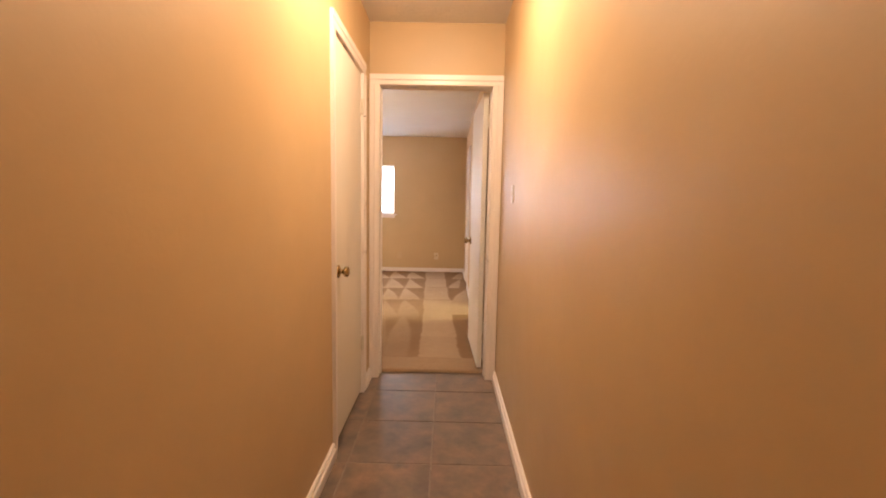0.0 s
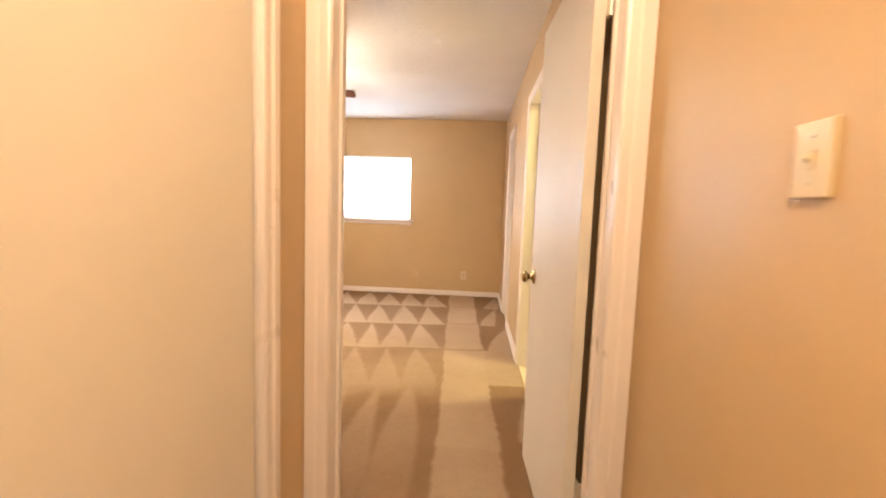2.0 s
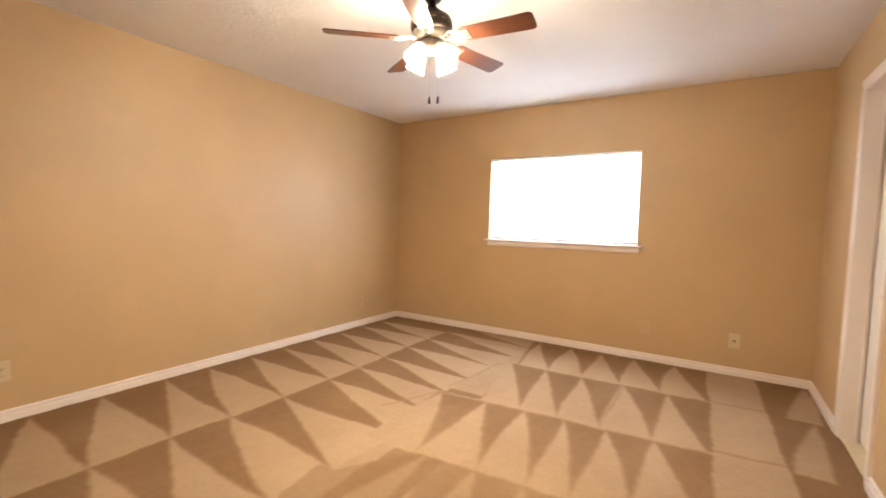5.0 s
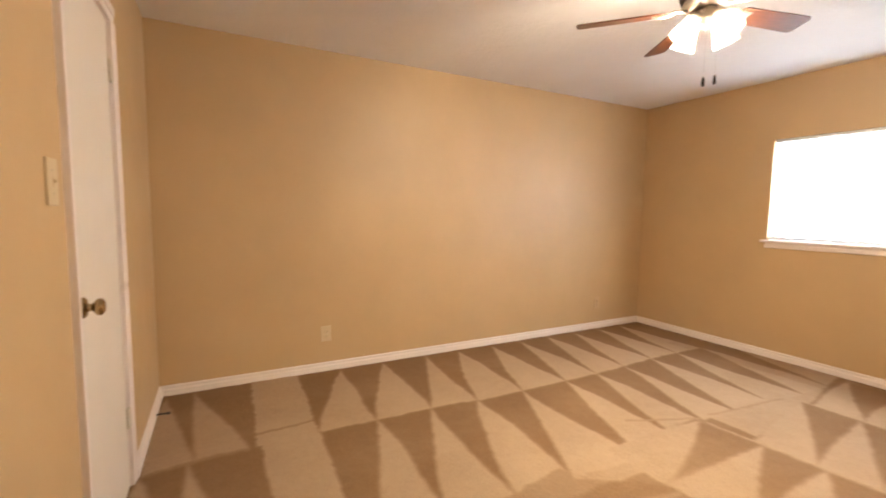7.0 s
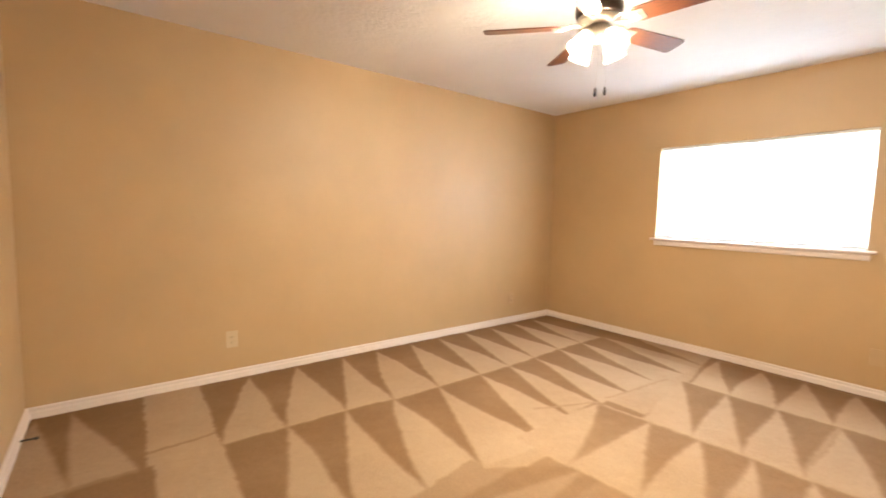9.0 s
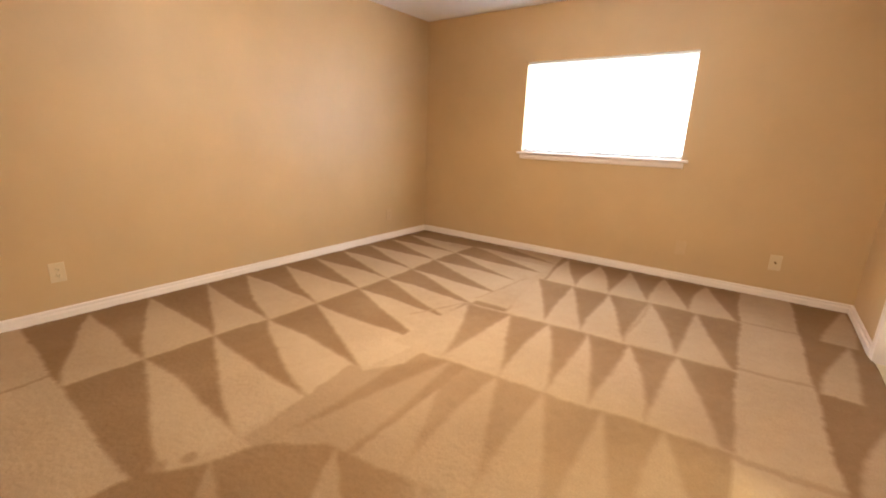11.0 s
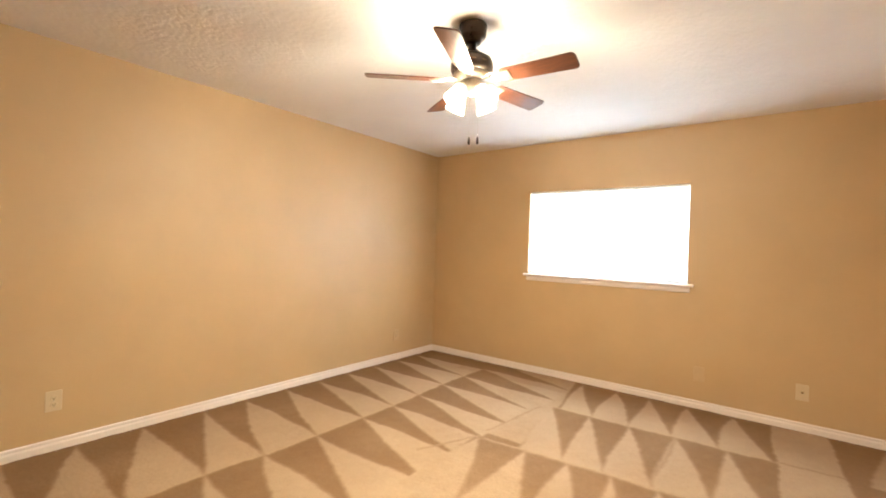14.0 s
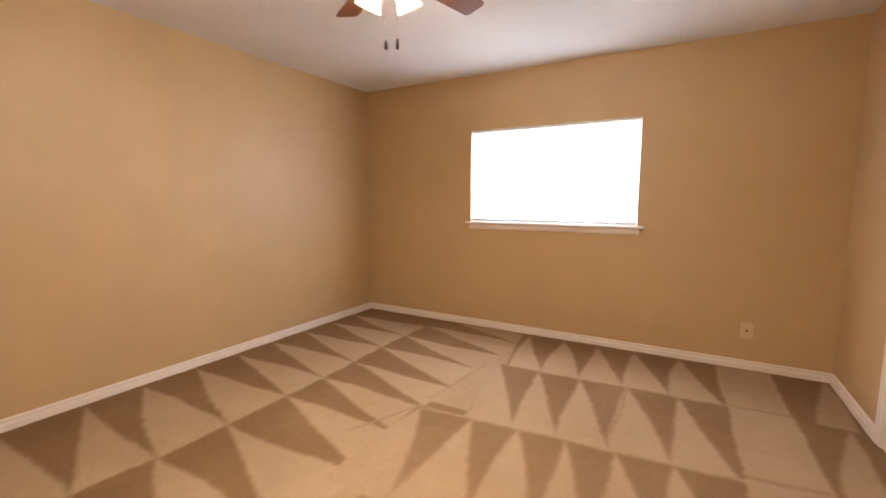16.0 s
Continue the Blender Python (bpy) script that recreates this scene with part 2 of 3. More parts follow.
def wall(name, along, u0, u1, f0, f1, z0, z1, openings=(), mat=None, label=""):
    """A wall along x or y from u0 to u1, between the faces f0 and f1, with openings (u, u, z, z) cut through."""
    bm = bmesh.new()
    us = sorted({u0, u1, *[o[0] for o in openings], *[o[1] for o in openings]})
    zs = sorted({z0, z1, *[o[2] for o in openings], *[o[3] for o in openings]})
    us, zs = [u for u in us if u0 <= u <= u1], [z for z in zs if z0 <= z <= z1]

    def solid(i, k):
        if not (0 <= i < len(us) - 1 and 0 <= k < len(zs) - 1):
            return False
        u, z = (us[i] + us[i + 1]) / 2, (zs[k] + zs[k + 1]) / 2
        return not any(a < u < b and c < z < d for a, b, c, d in openings)

    def quad(*pts):
        bm.faces.new([bm.verts.new((u, f, z) if along == "x" else (f, u, z)) for u, f, z in pts])

    for i in range(len(us) - 1):
        for k in range(len(zs) - 1):
            if not solid(i, k):
                continue
            a, b, c, d = us[i], us[i + 1], zs[k], zs[k + 1]
            for f in (f0, f1):
                quad((a, f, c), (b, f, c), (b, f, d), (a, f, d))
            if not solid(i - 1, k):
                quad((a, f0, c), (a, f1, c), (a, f1, d), (a, f0, d))
            if not solid(i + 1, k):
                quad((b, f0, c), (b, f1, c), (b, f1, d), (b, f0, d))
            if not solid(i, k - 1):
                quad((a, f0, c), (b, f0, c), (b, f1, c), (a, f1, c))
            if not solid(i, k + 1):
                quad((a, f0, d), (b, f0, d), (b, f1, d), (a, f1, d))
    bmesh.ops.remove_doubles(bm, verts=bm.verts[:], dist=1e-5)
    return tagged(link(name, bm, mat or WALL), label, "wall", kind="structure")


# ---- large structure ----
Z0 = -0.06
DOORS = {"hall": (0.275, 1.067), "closet": (-1.973, -1.293), "linen": (3.15, 3.84), "bath": (5.665, 6.28), "robe": (7.43, 8.015)}
TOP = 2.05
wall("wall_north", "x", XW - 0.14, XE + 0.12, YN, YN + 0.16, Z0, H, [WIN], label="tan painted bedroom wall with a wide window")
wall("wall_west", "y", 3.08, YN, XW - 0.14, XW, Z0, H, label="plain tan painted bedroom wall")
wall("wall_south", "x", XW, XE, HYN, YS, Z0, H, [(*DOORS["hall"], Z0, TOP), (*DOORS["closet"], Z0, TOP)], label="tan painted wall with two doorways")
wall("wall_east", "y", HYN, YN, XE, XE + 0.12, Z0, H, [(*DOORS["bath"], Z0, TOP), (*DOORS["robe"], Z0, TOP)], label="tan painted wall with two narrow doorways")
wall("hall_wall_west", "y", HYS, HYN, HXW - 0.12, HXW, Z0, H, [(*DOORS["linen"], Z0, TOP)], label="tan painted hall wall with a closet door")
wall("hall_wall_east", "y", HYS, HYN, HXE, HXE + 0.12, Z0, H, label="plain tan painted hall wall")
# Unseen hall end and closet walls, added so that no sky light leaks in.
wall("hall_wall_south", "x", HXW - 0.12, HXE + 0.12, HYS - 0.12, HYS, Z0, H, label="unseen tan painted hall end wall added to close the hall")
wall("closet_wall", "x", XW, HXW - 0.12, 3.08, 3.2, Z0, H, label="unseen tan closet wall added to keep sky light out")
wall("linen_wall_west", "y", 2.0, 3.08, -0.72, -0.6, Z0, H, label="unseen tan closet wall added to keep sky light out")
wall("linen_wall_south", "x", -0.6, HXW - 0.12, 2.0, 2.12, Z0, H, label="unseen tan closet wall added to keep sky light out")
# Bathroom walls are assumed, put there to close the lit room.
wall("bath_wall_south", "x", XE + 0.12, 2.9, 4.7, 4.82, Z0, H, mat=PALEWALL, label="assumed cream bathroom wall, pale for its bounced light")
wall("bath_wall_north", "x", XE + 0.12, 2.9, 7.1, 7.22, Z0, H, mat=PALEWALL, label="assumed cream bathroom wall, pale for its bounced light")
wall("bath_wall_east", "y", 4.7, 9.06, 2.9, 3.02, Z0, H, mat=PALEWALL, label="assumed cream bathroom wall, pale for its bounced light")
wall("robe_wall_north", "x", XE + 0.12, 2.9, 8.94, 9.06, Z0, H, label="unseen tan closet wall added to keep sky light out")

# Linen, bath and closet ceilings are unseen, added to shut out the sky.
for nm, x0, x1, y0, y1 in (("ceiling", XW - 0.14, XE + 0.12, HYN, YN + 0.16), ("hall_ceiling", HXW - 0.12, HXE + 0.12, HYS - 0.12, HYN), ("linen_ceiling", -0.72, HXW - 0.12, 2.0, HYN), ("bath_ceiling", XE + 0.12, 3.02, 4.7, 9.06), ("closet_ceiling", XW - 0.14, -0.72, 3.08, HYN)):
    tagged(link(nm, box(x0, x1, y0, y1, H, H + 0.1), CEIL), "off-white textured ceiling", "ceiling", kind="structure")
# Closet and linen floors are unseen, added to complete the closed boxes.
for nm, x0, x1, y0, y1, mt in (("bath_floor", XE, 3.02, 4.7, 9.06, VINYLFLOOR), ("closet_floor", XW - 0.14, -0.72, 3.08, HYN, VINYLFLOOR), ("linen_floor", -0.72, HXW - 0.12, 2.0, HYN, VINYLFLOOR)):
    tagged(link(nm, box(x0, x1, y0, y1, Z0, 0.004 if nm == "bath_floor" else -0.004), mt), "plain cream floor", "floor", kind="structure")

BASE = [(0.0, 0.0), (0.021, 0.0), (0.021, 0.040), (0.018, 0.046), (0.009, 0.048), (0.008, 0.055), (0.014, 0.057), (0.014, 0.066), (0.009, 0.071), (0.0, 0.072)]


def baseboard(x, y, rz, length, m0=0.0, m1=0.0, z=0.01):
    ob = link("baseboard", sweep(BASE, 0.0, length, m0, m1), TRIM, m=pose(x, y, z, 0, 0, rz))
    tagged(ob, "white stepped wooden baseboard along the wall", "baseboard", kind="structure")


# rz: 0 faces -y, 90 faces +x, 180 faces +y, -90 faces -x
baseboard(XW, YN, 0, XE - XW, 1, -1)
baseboard(XW, YS, 90, YN - YS, 1, -1)
baseboard(-2.014, YS, 180, XW * -1 - 2.014, 0, -1)
baseboard(0.22, YS, 180, 1.472, 0, 0)
baseboard(XE, YN, -90, YN - 8.064, 1, 0)
baseboard(XE, 7.381, -90, 7.381 - 6.335, 0, 0)
baseboard(XE, 5.61, -90, 5.61 - YS, 0, -1)
baseboard(HXE, 4.07, -90, 4.07 - HYS, 0, -1, -0.004)
baseboard(HXW, HYS, 90, 3.1 - HYS, 1, 0, -0.004)
baseboard(HXW, 3.889, 90, 4.07 - 3.889, 0, 0, -0.004)
baseboard(HXE, HYS, 180, HXE - HXW, 1, -1, -0.004)

# ---- doors ----
CASE = [(0.0, 0.0), (0.011, 0.0), (0.013, 0.006), (0.013, 0.028), (0.018, 0.036), (0.018, 1.0), (0.0, 1.0)]
KNOB = [(0.0, 0.0), (0.033, 0.0), (0.033, 0.004), (0.028, 0.009), (0.016, 0.011), (0.0125, 0.016), (0.0125, 0.026), (0.018, 0.030), (0.0255, 0.036), (0.0275, 0.043), (0.025, 0.051), (0.016, 0.056), (0.0, 0.057)]


def casing(parent, w, h, cl, cr, ct, y, flip):
    """Three mitre-free casing boards round an opening w by h; cl, cr, ct: board widths."""
    s = -1 if flip else 1

    def board(wd, length):
        out = [(d, min(u, wd)) for d, u in CASE[:-2]] + [(0.018, wd), (0.0, wd)]
        return out, length

    for side, wd in (("left", cl), ("right", cr)):
        if wd <= 0:
            continue
        prof, ln = board(wd, h + ct)
        bm = bmesh.new()
        sx = -1 if side == "left" else 1
        ox = -0.002 if side == "left" else w + 0.002
        a = [bm.verts.new((ox + sx * u, y - s * d, -0.004)) for d, u in prof]
        b = [bm.verts.new((ox + sx * u, y - s * d, h + 0.002)) for d, u in prof]
        n = len(prof)
        for i in range(n):
            bm.faces.new((a[i], a[(i + 1) % n], b[(i + 1) % n], b[i]))
        bm.faces.new(a)
        bm.faces.new(b)
        part("casing", bm, TRIM, parent)
    prof, ln = board(ct, 0)
    bm = bmesh.new()
    a = [bm.verts.new((-0.002 - cl, y - s * d, h + 0.002 + u)) for d, u in prof]
    b = [bm.verts.new((w + 0.002 + cr, y - s * d, h + 0.002 + u)) for d, u in prof]
    n = len(prof)
    for i in range(n):
        bm.faces.new((a[i], a[(i + 1) % n], b[(i + 1) % n], b[i]))
    bm.faces.new(a)
    bm.faces.new(b)
    part("head_casing", bm, TRIM, parent)


STOPW = 0.009


def doorway(name, x, y, rz, w, th, label, hinge, face, swing, front, back, knobs, h=2.032, hinges=(0.34, 1.83), knob_z=0.93):
    """Local x runs along the opening, y through the wall. front, back: casing widths (left, right, top)."""
    frame_ = empty(name, pose(x, y, 0, 0, 0, rz), label, "door", kind="structure")
    jw = 0.015
    part("jamb", box(-jw, 0, 0.0, th, -0.004, h + jw, 0.0015), TRIM, frame_)
    part("jamb", box(w, w + jw, 0.0, th, -0.004, h + jw, 0.0015), TRIM, frame_)
    part("head_jamb", box(0, w, 0.0, th, h, h + jw, 0.0015), TRIM, frame_)
    if front:
        casing(frame_, w, h, *front, 0.0, False)
    if back:
        casing(frame_, w, h, *back, th, True)
    y0, y1 = (th - 0.054, th - 0.040) if face == "back" else (0.042, 0.056)
    part("door_stop_strip", box(0, STOPW, y0, y1, -0.004, h, 0.001), TRIM, frame_)
    part("door_stop_strip", box(w - STOPW, w, y0, y1, -0.004, h, 0.001), TRIM, frame_)
    part("door_stop_strip", box(STOPW, w - STOPW, y0, y1, h - STOPW, h, 0.001), TRIM, frame_)
    py = th + 0.006 if face == "back" else -0.006
    px, sx = (0.004, 1) if hinge == "left" else (w - 0.004, -1)
    slab_y = (-0.043, -0.008) if face == "back" else (0.008, 0.043)
    x0, x1 = sorted((sx * 0.016, sx * (w - 0.009)))
    slab = part("door_slab", box(x0, x1, *slab_y, 0.028, h - 0.004, 0.002), DOOR, frame_, "flush white painted door leaf", pose(px, py, 0, 0, 0, swing))
    kx = sx * (w - 0.009 - 0.062)
    for side in knobs:
        ky, rx = (slab_y[0], 90) if side == "front" else (slab_y[1], -90)
        part("door_knob", lathe(KNOB, 28), BRASS, slab, "aged brass round door knob", pose(kx, ky, knob_z, rx, 0, 0), True)
    if knobs:
        part("latch_plate", box(sx * (w - 0.009) - 0.001, sx * (w - 0.009) + 0.0015, slab_y[0] + 0.007, slab_y[1] - 0.007, 0.9, 0.96, 0.0005), STEEL, slab)
    for hz in hinges:
        bm = lathe([(0, -0.045), (0.0055, -0.045), (0.0055, 0.045), (0.0, 0.047)], 10)
        for k in range(4):
            lathe([(0.0063, -0.043 + k * 0.0225), (0.0063, -0.0235 + k * 0.0225)], 10, bm)
        box(min(0, sx * 0.026), max(0, sx * 0.026), -0.0015 if face == "front" else -0.009, 0.0075 if face == "front" else 0.001, -0.044, 0.044, 0, bm)
        part("hinge", bm, HINGE, slab, "painted butt hinge", pose(0, 0, hz))
    return frame_


hall_door = doorway("door_1", 0.29, HYN, 0, 0.762, YS - HYN, "white hall doorway with a flush door standing open", "right", "back", -87.6, (0.064, 0.069, 0.068), (0.066, 0.0, 0.068), ("front", "back"))
part("strike_plate", box(0.0, 0.0022, 0.075, 0.105, 0.88, 0.945, 0.0006), BRASS, hall_door, "brass strike plate on the jamb")
doorway("door_2", -1.308, YS, 180, 0.65, YS - HYN, "closed flush white closet door with brass knob", "right", "front", 0, (0.052, 0.052, 0.066), None, ("front",), knob_z=0.955)
doorway("door_3", HXW, 3.165, 90, 0.66, 0.12, "closed flush white hall closet door with brass knob", "right", "front", 0, (0.056, 0.06, 0.066), None, ("front",), knob_z=0.897)
doorway("door_4", XE, 6.265, -90, 0.585, 0.12, "narrow white doorway to the lit bathroom, door open inward", "left", "back", 89.0, (0.066, 0.066, 0.066), None, ("front",))
doorway("door_5", XE, 8.0, -90, 0.555, 0.12, "closed narrow white closet door in white casing", "left", "back", 0, (0.06, 0.06, 0.066), None, ())

# ---- window ----
win = empty("window_1", pose(0, 0, 0), "white sliding window behind closed blinds over a wooden sill", "window", kind="structure")
wx0, wx1, wz0, wz1 = WIN
yf0, yf1 = YN + 0.095, YN + 0.15
part("window_frame", box(wx0, wx0 + 0.03, yf0, yf1, wz0, wz1, 0.002), ALU, win)
part("window_frame", box(wx1 - 0.03, wx1, yf0, yf1, wz0, wz1, 0.002), ALU, win)
part("window_frame", box(wx0 + 0.03, wx1 - 0.03, yf0, yf1, wz1 - 0.03, wz1, 0.002), ALU, win)
part("window_frame", box(wx0 + 0.03, wx1 - 0.03, yf0, yf1, wz0, wz0 + 0.03, 0.002), ALU, win)
wxm = (wx0 + wx1) / 2
part("sash_rail", box(wxm - 0.022, wxm + 0.022, yf0 + 0.004, yf1 - 0.004, wz0 + 0.03, wz1 - 0.03, 0.002), ALU, win)
for a, b in ((wx0 + 0.03, wxm - 0.022), (wxm + 0.022, wx1 - 0.03)):
    p = part("pane", box(a, b, yf0 + 0.025, yf0 + 0.029, wz0 + 0.03, wz1 - 0.03), GLASS, win)
    p.visible_shadow = False
bm = box(wx0 + 0.001, wx1 - 0.001, YN - 0.001, YN + 0.095, wz0 + 0.0, wz0 + 0.006)
part("window_stool", bm, TRIM, win)
part("window_sill", sweep([(0.0, 0.0), (0.036, 0.0), (0.042, 0.006), (0.042, 0.016), (0.036, 0.022), (0.0, 0.022)], -1.752, -0.158), TRIM, win, "white painted wooden window sill", pose(0, YN, wz0 - 0.017))
part("apron", sweep([(0.0, 0.0), (0.010, 0.0), (0.016, 0.008), (0.016, 0.03), (0.013, 0.036), (0.013, 0.049), (0.0, 0.049)], -1.725, -0.188), TRIM, win, "", pose(0, YN, wz0 - 0.066))

blind = empty("window_blind", pose(wx0 + 0.007, YN + 0.03, wz1), "closed white vinyl mini blind glowing with daylight", "blind")
bw = wx1 - wx0 - 0.014
part("headrail", box(0, bw, -0.014, 0.014, -0.027, -0.002, 0.002), ALU, blind)
part("bottom_rail", box(0, bw, -0.012, 0.012, -0.869, -0.842, 0.003), ALU, blind)
slat_bm = bmesh.new()
cols = []
for i in range(5):
    u = (i / 4 - 0.5) * 0.026
    arch = 0.0022 * (1 - (2 * u / 0.026) ** 2)
    cols.append([slat_bm.verts.new((xx, u, arch)) for xx in (0.0, bw)])
for a, b in zip(cols, cols[1:]):
    slat_bm.faces.new((a[0], a[1], b[1], b[0]))
first = part("slat", slat_bm, VINYL, blind, "", pose(0, 0, -0.045, 66), True)
for k in range(1, 38):
    s_ = new("slat", first.data)
    s_.parent, s_.matrix_basis = blind, pose(0, 0, -0.045 - k * 0.0208, 66 + 2.5 * sin(k * 2.3))
for xx in (0.18, bw / 2, bw - 0.18):
    part("ladder_cord", tube([(xx, -0.0135, -0.03), (xx, -0.0135, -0.86)], 0.0009, 6), VINYL, blind)
part("tilt_wand", tube([(0.1, -0.02, -0.03), (0.102, -0.021, -0.55)], 0.003, 8), VINYL, blind)

# ---- plates on the walls ----


def plate(name, x, y, z, rz, label, category, style, w=0.078, h=0.122, mat=None):
    mat = mat or PLATE
    ob = empty(name, pose(x, y, z, 0, 0, rz), label, category, category + " plates on the walls")
    part("cover_plate", box(-w / 2, w / 2, -0.007, 0.0, -h / 2, h / 2, 0.003), mat, ob)
    if style == "duplex":
        for dz in (-0.0195, 0.0195):
            r = part("receptacle", lathe([(0.0, 0.0), (0.0165, 0.0), (0.0165, 0.003), (0.0155, 0.004), (0.0, 0.004)], 20), mat, ob, "", pose(0, -0.0065, dz, 90))
            for dx in (-0.006, 0.006):
                part("slot", box(dx - 0.001, dx + 0.001, -0.003, 0.005, 0.0035, 0.0047), SLOT, r)
            part("slot", lathe([(0, 0.0035), (0.0024, 0.0035), (0.0024, 0.0047), (0, 0.0047)], 10), SLOT, r, "", pose(0, -0.008, 0))
        part("screw", lathe([(0, 0), (0.003, 0), (0.0025, 0.0012), (0, 0.0014)], 10), STEEL, ob, "", pose(0, -0.007, 0, 90))
    elif style == "toggle":
        part("toggle_collar", box(-0.006, 0.006, -0.0085, -0.006, -0.013, 0.013, 0.001), mat, ob)
        part("toggle", box(-0.003, 0.003, -0.006, 0.004, -0.004, 0.004, 0.001), mat, ob, "", pose(0, -0.009, 0.003, 40))
        for dz in (-0.03, 0.03):
            part("screw", lathe([(0, 0), (0.003, 0), (0.0025, 0.0012), (0, 0.0014)], 10), STEEL, ob, "", pose(0, -0.007, dz, 90))
    elif style == "jack":
        part("jack", lathe([(0, 0), (0.0085, 0), (0.0085, 0.003), (0.0048, 0.0035), (0.0048, 0.011), (0.003, 0.011), (0, 0.008)], 16), BRASS, ob, "brass cable jack", pose(0, -0.007, 0, 90), True)
        for dz in (-0.042, 0.042):
            part("screw", lathe([(0, 0), (0.003, 0), (0.0025, 0.0012), (0, 0.0014)], 10), STEEL, ob, "", pose(0, -0.007, dz, 90))
    return ob


plate("power_outlet", XW, 5.308, 0.309, 90, "ivory duplex power outlet low on the tan wall", "outlet", "duplex")
plate("power_outlet", XW, 8.236, 0.297, 90, "tan painted duplex power outlet near the room corner", "outlet", "duplex", mat=TANPLATE)
plate("cable_plate", -0.098, YN, 0.308, 0, "tan painted blank cover plate below the window", "wall plate", "blank", mat=TANPLATE)
plate("cable_plate", 0.575, YN, 0.307, 0, "ivory wall plate with a cable jack", "wall plate", "jack")
plate("light_switch", -1.145, YS, 1.334, 180, "ivory toggle light switch beside the closet door", "light switch", "toggle")
plate("light_switch", HXE, 3.52, 1.306, -90, "ivory toggle light switch on the hall wall", "light switch", "toggle", 0.066, 0.1)

# ---- ceiling fan ----
fan = empty("ceiling_fan", pose(FAN[0], FAN[1], H), "dark bronze ceiling fan with five cherry blades and lit shades", "ceiling fan")
part("canopy", lathe([(0, 0), (0.07, 0), (0.072, -0.006), (0.072, -0.014), (0.069, -0.018), (0.068, -0.056), (0.062, -0.066), (0.046, -0.071), (0.044, -0.088), (0.036, -0.095), (0, -0.095)], 36), BRONZE, fan, "", None, True)
part("downrod", lathe([(0, -0.09), (0.02, -0.09), (0.02, -0.128), (0.034, -0.132), (0.036, -0.155), (0, -0.155)], 20), BRONZE, fan, "", None, True)
motor = part("motor_housing", lathe([(0, -0.15), (0.035, -0.15), (0.07, -0.158), (0.098, -0.176), (0.108, -0.2), (0.108, -0.232), (0.1, -0.25), (0.0, -0.25)], 40), BRONZE, fan, "", None, True)
vent = None
for k in range(12):
    vm = pose(0, 0, 0, 0, 0, 30 * k + 8)
    if vent is None:
        vent = part("vent_slot", box(0.1065, 0.1088, -0.013, 0.013, -0.214, -0.207, 0.0008), VENT, motor, "", vm)
    else:
        v_ = new("vent_slot", vent.data)
        v_.parent, v_.matrix_basis = motor, vm
part("flywheel", lathe([(0, -0.25), (0.092, -0.25), (0.096, -0.262), (0.09, -0.278), (0.06, -0.286), (0, -0.286)], 36), NICKEL, fan, "pale metal flywheel", None, True)


def blade_bm():
    """Root at x 0.165, tip at 0.545, rounded corners, 6 mm thick."""
    bm = bmesh.new()
    out = []
    for cx, cy, a0 in ((0.515, 0.036, 0), (0.185, 0.027, 90), (0.185, -0.027, 180), (0.515, -0.036, 270)):
        r = 0.022
        for i in range(6):
            a = radians(a0 + 18 * i)
            out.append((cx + r * cos(a), cy + r * sin(a) * 1.0))
    lo = [bm.verts.new((x_, y_, -0.003)) for x_, y_ in out]
    hi = [bm.verts.new((x_, y_, 0.003)) for x_, y_ in out]
    n = len(out)
    bm.faces.new(lo)
    bm.faces.new(hi)
    for i in range(n):
        bm.faces.new((lo[i], lo[(i + 1) % n], hi[(i + 1) % n], hi[i]))
    bmesh.ops.bevel(bm, geom=[e for e in bm.edges if len({round(v.co.z, 4) for v in e.verts}) == 1], offset=0.0012, segments=1, affect="EDGES")
    return bm


def iron_bm():
    """Curved bracket from the flywheel out to the blade root: a ring and a forked plate."""
    bm = bmesh.new()
    for sgn in (-1, 1):
        pts = [(0.075, sgn * 0.012, 0.0), (0.1, sgn * 0.022, 0.006), (0.125, sgn * 0.031, 0.004), (0.15, sgn * 0.03, -0.004), (0.178, sgn * 0.02, -0.006), (0.2, sgn * 0.008, -0.006)]
        sub = tube(pts, 0.0055, 8)
        me = bpy.data.meshes.new("tmp")
        sub.to_mesh(me)
        sub.free()
        bm.from_mesh(me)
        bpy.data.meshes.remove(me)
    box(0.165, 0.215, -0.034, 0.034, -0.0075, -0.0035, 0.0015, bm)
    for dx, dy in ((0.178, -0.022), (0.178, 0.022), (0.203, 0.0)):
        lathe([(0, -0.0105), (0.004, -0.0105), (0.0048, -0.008), (0.0048, -0.006)], 10, bm, pose(dx, dy, 0))
    return bm


blade_me, iron_me = None, None
for k in range(5):
    spin = pose(0, 0, -0.285, 0, 0, 5 + 72 * k) @ pose(0, 0, 0, -13)
    if blade_me is None:
        bl = part("blade", blade_bm(), WOOD, fan, "cherry wood fan blade", spin)
        ir = part("blade_bracket", iron_bm(), NICKEL, bl, "pale metal blade bracket", None, True)
        blade_me, iron_me = bl.data, ir.data
    else:
        bl, ir = new("blade", blade_me), new("blade_bracket", iron_me)
        bl.parent, bl.matrix_basis, ir.parent = fan, spin, bl
        tagged(bl, "cherry wood fan blade")
        tagged(ir, "pale metal blade bracket")
part("light_fitter", lathe([(0, -0.284), (0.045, -0.284), (0.056, -0.296), (0.056, -0.318), (0.045, -0.338), (0.02, -0.35), (0.012, -0.362), (0, -0.364)], 32), NICKEL, fan, "pale metal light kit hub", None, True)
